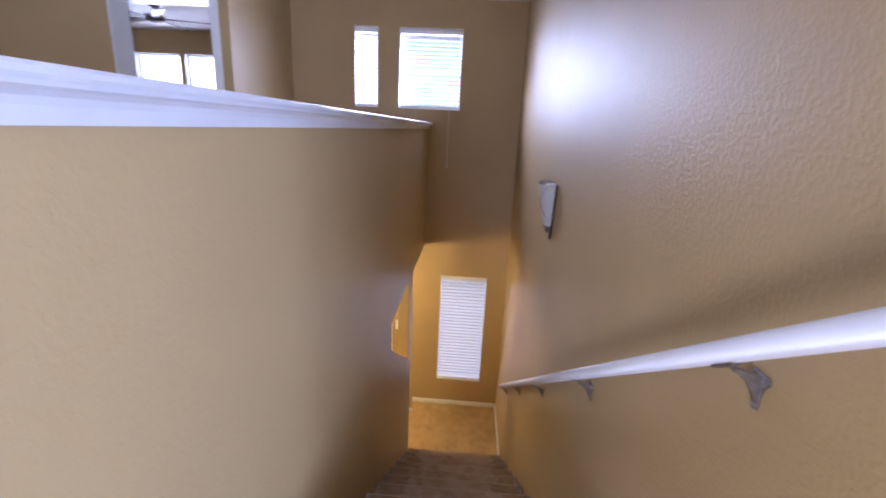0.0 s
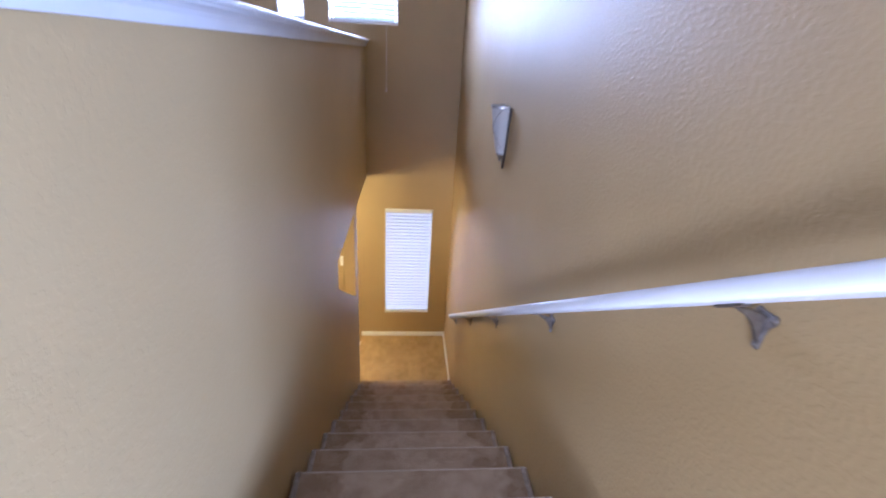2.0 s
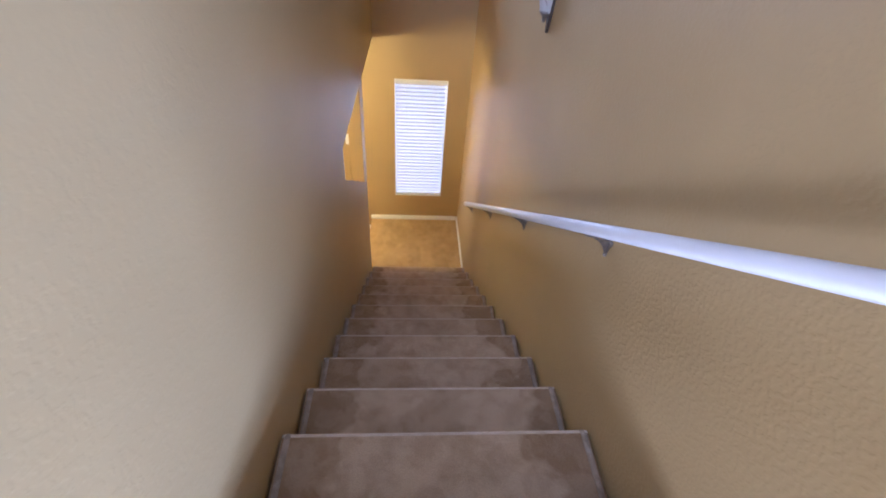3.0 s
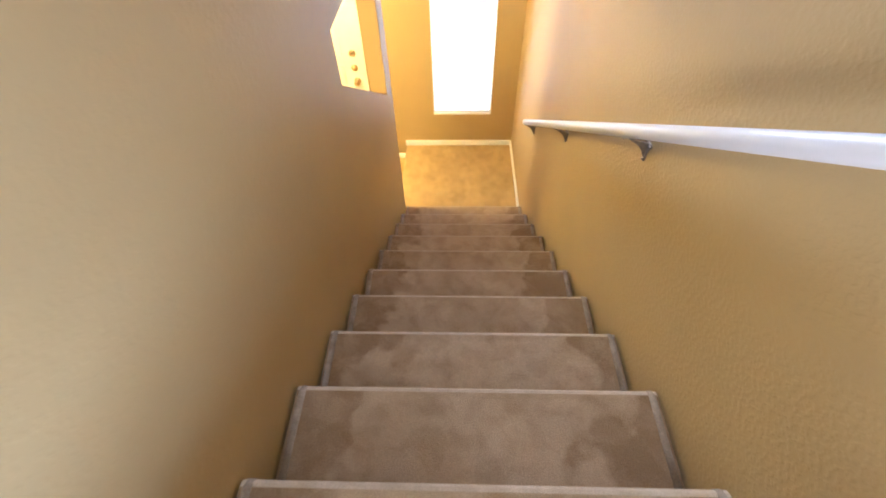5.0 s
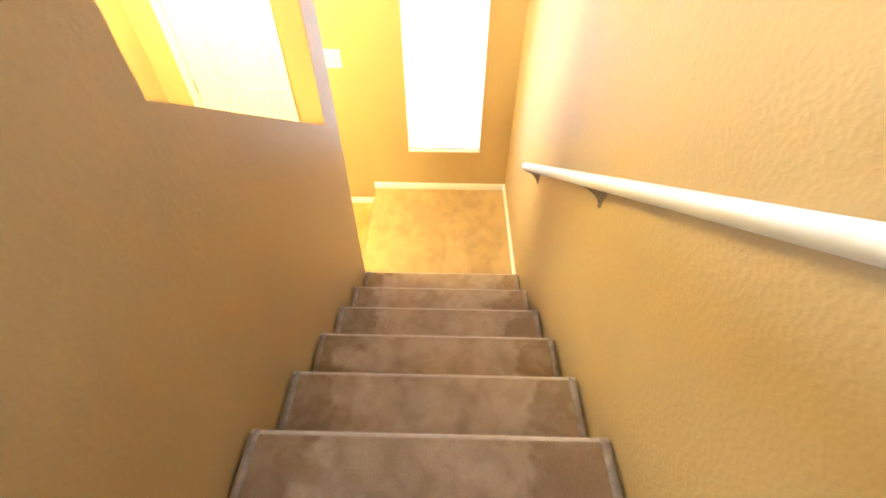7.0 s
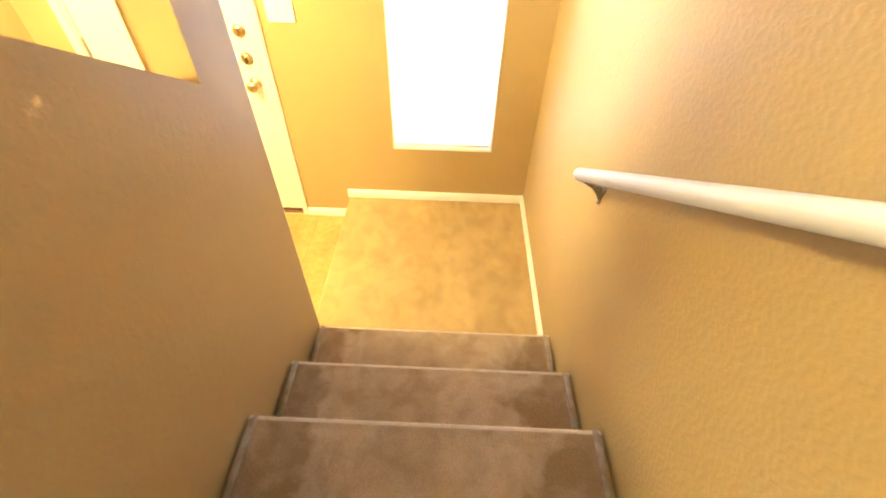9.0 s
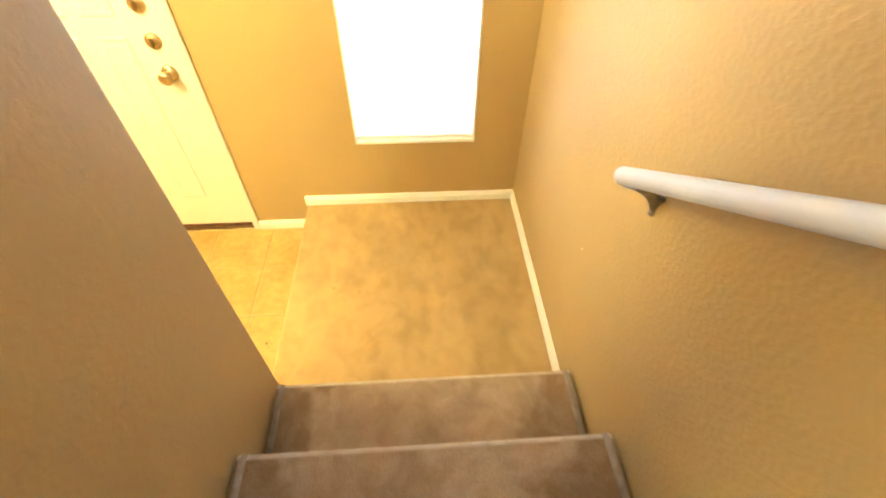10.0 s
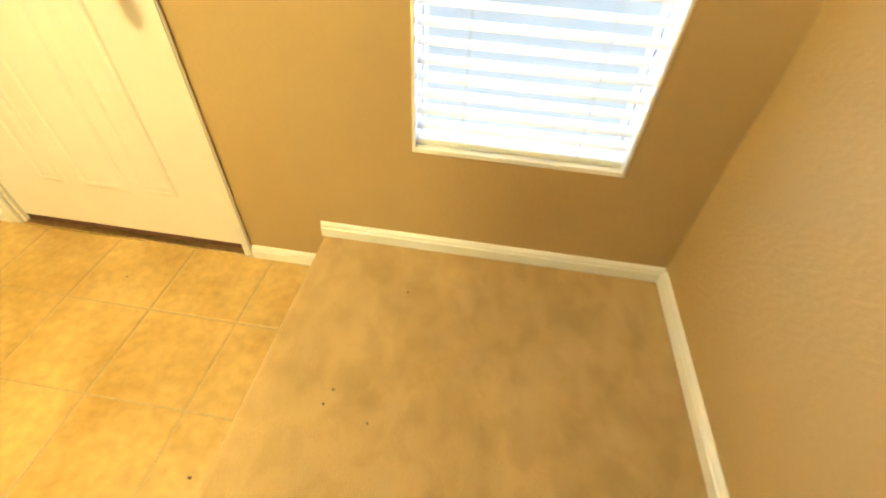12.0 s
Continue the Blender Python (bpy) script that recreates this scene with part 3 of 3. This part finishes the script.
def panel(x0, x1, z0, z1):
    """A raised field in a moulded frame."""
    b = bmesh.new()
    rings = []
    for inset, d in ((0, 0.0), (0.007, 0.0042), (0.016, 0.0042), (0.024, 0.0012), (0.044, 0.0040)):
        rings.append([b.verts.new((x, 0.0118 - d, z)) for x, z in ((x0 + inset, z0 + inset), (x1 - inset, z0 + inset), (x1 - inset, z1 - inset), (x0 + inset, z1 - inset))])
    for p_, q_ in zip(rings, rings[1:]):
        for i in range(4):
            b.faces.new((p_[i], p_[(i + 1) % 4], q_[(i + 1) % 4], q_[i]))
    b.faces.new(rings[-1])
    part("panel", b, DOORW, door).matrix_local = inv


for x0, x1 in ((-2.145, -2.035), (-1.985, -1.797), (-1.747, -1.622)):
    panel(x0, x1, 0.062, 0.885)
    panel(x0, x1, 0.955, 1.74)
for nm, q in (("jamb", (DX0 - 0.030, DX0 - 0.003, TILE, DZ1 + 0.003)), ("jamb", (DX1 + 0.003, DX1 + 0.015, TILE, DZ1 + 0.003)), ("jamb", (DX0 - 0.030, DX1 + 0.015, DZ1 + 0.004, DZ1 + 0.022))):
    b = bmesh.new()
    box(b, q[0], q[1], 0.0, 0.13, q[2], q[3])
    part(nm, b, DOORW, door, bevel=0.0015, segments=1).matrix_local = inv
for nm, q in (("casing", (DX0 - 0.058, DX0 - 0.012, TILE, DZ1 + 0.012)), ("casing", (DX1 + 0.006, DX1 + 0.040, TILE, DZ1 + 0.012)), ("casing", (DX0 - 0.058, DX1 + 0.040, DZ1 + 0.0125, DZ1 + 0.058))):
    b = bmesh.new()
    box(b, q[0], q[1], -0.014, -0.0005, q[2], q[3])
    part(nm, b, DOORW, door, bevel=0.004).matrix_local = inv
b = bmesh.new()
box(b, DX0, DX1, 0.016, 0.050, TILE + 0.008, DZ0 - 0.001)
part("door_sweep", b, SHADOWGAP, door, "dark brown door sweep").matrix_local = inv
b = bmesh.new()
box(b, DX0 - 0.003, DX1 + 0.003, -0.012, 0.13, TILE - 0.003, TILE + 0.0075)
part("threshold", b, BRASS, door, bevel=0.002, segments=1).matrix_local = inv
toward = Vector((0, -1, 0)).to_track_quat("Z", "Y").to_matrix().to_4x4()
b = bmesh.new()
lathe(b, [(0.033, 0), (0.033, 0.005), (0.026, 0.010), (0.012, 0.013), (0.011, 0.030), (0.020, 0.036), (0.027, 0.046), (0.028, 0.056), (0.022, 0.064), (0.008, 0.067)], Matrix.Translation((-1.522, 0.0118, 0.735)) @ toward, 18)
part("door_knob", b, BRASS, door, "round satin metal door knob", smooth=True).matrix_local = inv
for z, nm in ((0.864, "deadbolt"), (1.0, "night_latch")):
    b = bmesh.new()
    lathe(b, [(0.032, 0), (0.032, 0.005), (0.026, 0.012), (0.014, 0.015)], Matrix.Translation((-1.529, 0.0118, z)) @ toward, 18)
    o = part(nm, b, BRASS, door, "round satin metal lock rose with thumb turn", smooth=True)
    o.matrix_local = inv
    b = bmesh.new()
    box(b, -1.535, -1.523, -0.022, -0.004, z - 0.016, z + 0.016)
    part("thumb_turn", b, BRASS, o, bevel=0.003)
for z in (0.02, 0.85, 1.68):
    b = bmesh.new()
    lathe(b, [(0.007, 0), (0.007, 0.095)], Matrix.Translation((DX0 - 0.001, 0.002, z)), 10)
    part("hinge", b, NICKEL, door).matrix_local = inv

# light switch plate beside the door
sw = thing("light_switch", "cream white plastic double switch plate on the wall", "light switch", at=(-1.30, 0, 1.115))
bm = bmesh.new()
box(bm, -0.068, 0.068, -0.006, -0.0005, -0.066, 0.066)
plate = part("plate", bm, VINYL, sw, bevel=0.003)
for dx in (-0.024, 0.024):
    bm = bmesh.new()
    box(bm, dx - 0.014, dx + 0.014, -0.010, -0.004, -0.030, 0.030)
    part("rocker", bm, VINYL, plate, bevel=0.002)

# ---------- wall sconce ----------
SY, SZ0 = -2.52, 3.045
sconce = thing("wall_sconce", "tapered frosted glass wall sconce, unlit, metal finial", "wall lamp", at=(0, SY, SZ0))


def shade_point(a, z, grow=0.0):
    """A place on the half-round shade: a from 0 to pi round its front, z above its foot."""
    k = z / 0.27
    w, d = 0.026 + 0.034 * k ** 0.9 + grow, 0.040 + 0.052 * k ** 0.9 + grow
    return (-0.014 - d * math.sin(a) ** 0.75, -w * math.cos(a), z)


bm = bmesh.new()
rows = [[bm.verts.new(shade_point(math.pi * i / 16, z)) for i in range(17)] for z in (0.0, 0.06, 0.12, 0.18, 0.24, 0.262, 0.27)]
rows += [[bm.verts.new(shade_point(math.pi * i / 16, z, -0.005)) for i in range(17)] for z in (0.268, 0.14, 0.006)]
for a, b in zip(rows, rows[1:]):
    for i in range(16):
        bm.faces.new((a[i], a[i + 1], b[i + 1], b[i]))
part("shade", bm, FROST, sconce, smooth=True)
bm = bmesh.new()
prism(bm, [(-0.006, -0.085), (0.006, -0.085), (0.026, -0.01), (0.064, 0.255), (0.058, 0.262), (-0.058, 0.262), (-0.064, 0.255), (-0.026, -0.01)], "x", -0.0135, -0.0005)
part("backplate", bm, DARK, sconce, "dark metal backplate tapering to a point", bevel=0.002, segments=1)
bm = bmesh.new()
lathe(bm, [(0.004, -0.042), (0.009, -0.032), (0.011, -0.020), (0.020, -0.010), (0.027, -0.003), (0.028, 0.006)], Matrix.Translation((-0.030, 0, 0)) @ Matrix.Diagonal((0.9, 1, 1, 1)), 14)
part("finial", bm, NICKEL, sconce, smooth=True)
for turn in (-1, 1):
    bm = bmesh.new()
    sweep(bm, [shade_point(math.pi / 2 + turn * (u - 0.5) * 2.6, 0.03 + 0.225 * u, 0.0015) for u in [i / 12 for i in range(13)]],
          [(0.0022, 0.0014), (0.0022, -0.0014), (-0.0022, -0.0014), (-0.0022, 0.0014)], up=(-1, 0, 0))
    part("strap", bm, NICKEL, sconce)
bm = bmesh.new()
sweep(bm, [shade_point(math.pi * i / 16, 0.262, 0.002) for i in range(17)], [(0.002, 0.006), (0.002, -0.006), (-0.002, -0.006), (-0.002, 0.006)])
part("rim_band", bm, NICKEL, sconce)

# ---------- entry ceiling light ----------
for lx, ly, watts in LAMPS:
    lamp = thing("ceiling_light", "slim round metal ceiling light over the entry", "ceiling light", group="entry ceiling lights", at=(lx, ly, HEAD - 0.002))
    bm = bmesh.new()
    lathe(bm, [(0.09, -0.001), (0.09, -0.008), (0.080, -0.012)], Matrix.Identity(4), 24)
    part("base", bm, BRASS, lamp, smooth=True)
    bm = bmesh.new()
    lathe(bm, [(0.018, -0.012), (0.018, -0.02)], Matrix.Identity(4), 12)
    part("socket", bm, VINYL, lamp, smooth=True)

# ---------- bedroom ceiling fan ----------
fan = thing("ceiling_fan", "dark five-blade ceiling fan with light kit", "ceiling fan", at=(-4.55, 0.6, CEIL))
bm = bmesh.new()
lathe(bm, [(0.06, 0), (0.06, -0.03), (0.015, -0.05), (0.015, -0.10), (0.09, -0.12), (0.11, -0.16), (0.10, -0.20), (0.05, -0.22)], Matrix.Identity(4), 20)
part("motor", bm, FANM, fan, smooth=True)
for i in range(5):
    bm = bmesh.new()
    m = Matrix.Rotation(radians(20 + 72 * i), 4, "Z") @ Matrix.Translation((0, 0, -0.17)) @ Matrix.Rotation(radians(12), 4, "X")
    prism(bm, [(0.10, -0.03), (0.22, -0.055), (0.60, -0.07), (0.65, -0.04), (0.65, 0.04), (0.60, 0.07), (0.22, 0.055), (0.10, 0.03)], "z", -0.004, 0.004)
    for v in bm.verts:
        v.co = m @ v.co
    part("blade", bm, FANM, fan)

# ---------- entry floor tiles ----------
TS, GAP = 0.300, 0.0055
tile_meshes = []
for v in range(3):
    b = bmesh.new()
    h = TS / 2 - GAP / 2
    lo = [b.verts.new((x, y, -0.009)) for x, y in ((-h, -h), (h, -h), (h, h), (-h, h))]
    e = 0.004
    mid = [b.verts.new((x, y, -0.0015)) for x, y in ((-h, -h), (h, -h), (h, h), (-h, h))]
    hi = [b.verts.new((x, y, 0.0)) for x, y in ((-h + e, -h + e), (h - e, -h + e), (h - e, h - e), (-h + e, h - e))]
    for a, c in ((lo, mid), (mid, hi)):
        for i in range(4):
            b.faces.new((a[i], a[(i + 1) % 4], c[(i + 1) % 4], c[i]))
    b.faces.new(hi)
    me = bpy.data.meshes.new("tile")
    b.to_mesh(me)
    b.free()
    me.materials.append(TILEM)
    tile_meshes.append(me)
rnd = random.Random(4)
for i in range(5):
    for j in range(16):
        x = -1.333 + TS / 2 - i * TS
        y = 0.0 - TS / 2 - j * TS + 0.004
        if x + TS / 2 < XL or x - TS / 2 > XO + 0.1:
            continue
        tl = new("tile", rnd.choice(tile_meshes))
        tl.parent = entry_floor
        tl.matrix_local = Matrix.Translation((x, y, TILE + rnd.uniform(-0.0006, 0.0006)))

# ---------- crumbs on the floors ----------
for x, y, z, r in ((-1.225, -0.754, TILE, 0.0045), (-0.901, -0.541, 0.0, 0.0030), (-0.913, -0.582, 0.0, 0.0036), (-0.794, -0.61, 0.0, 0.0026),
                   (-0.782, -0.199, 0.0, 0.0034), (-1.794, -0.183, TILE, 0.0028)):
    cr = bmesh.new()
    bmesh.ops.create_icosphere(cr, subdivisions=1, radius=r)
    for v in cr.verts:
        v.co = (v.co.x * rnd.uniform(0.8, 1.9), v.co.y * rnd.uniform(0.7, 1.2), v.co.z * 0.55)
    ob = link("crumb", cr, DARK)
    ob.location = (x, y, z + r * 0.5)
    tagged(ob, "tiny dark crumb of dirt lying on the floor", "debris", group="crumbs on the floor")

# small chip in the paint of the stair wall
bm = bmesh.new()
lathe(bm, [(0.0030, 0), (0.0022, 0.0010), (0.001, 0.0013)], Matrix.Translation((-0.0003, -0.911, 0.576)) @ Vector((-1, 0, 0)).to_track_quat("Z", "Y").to_matrix().to_4x4(), 7)
part("paint_chip", bm, WHITE, wall_east, "small pale chip in the paint")
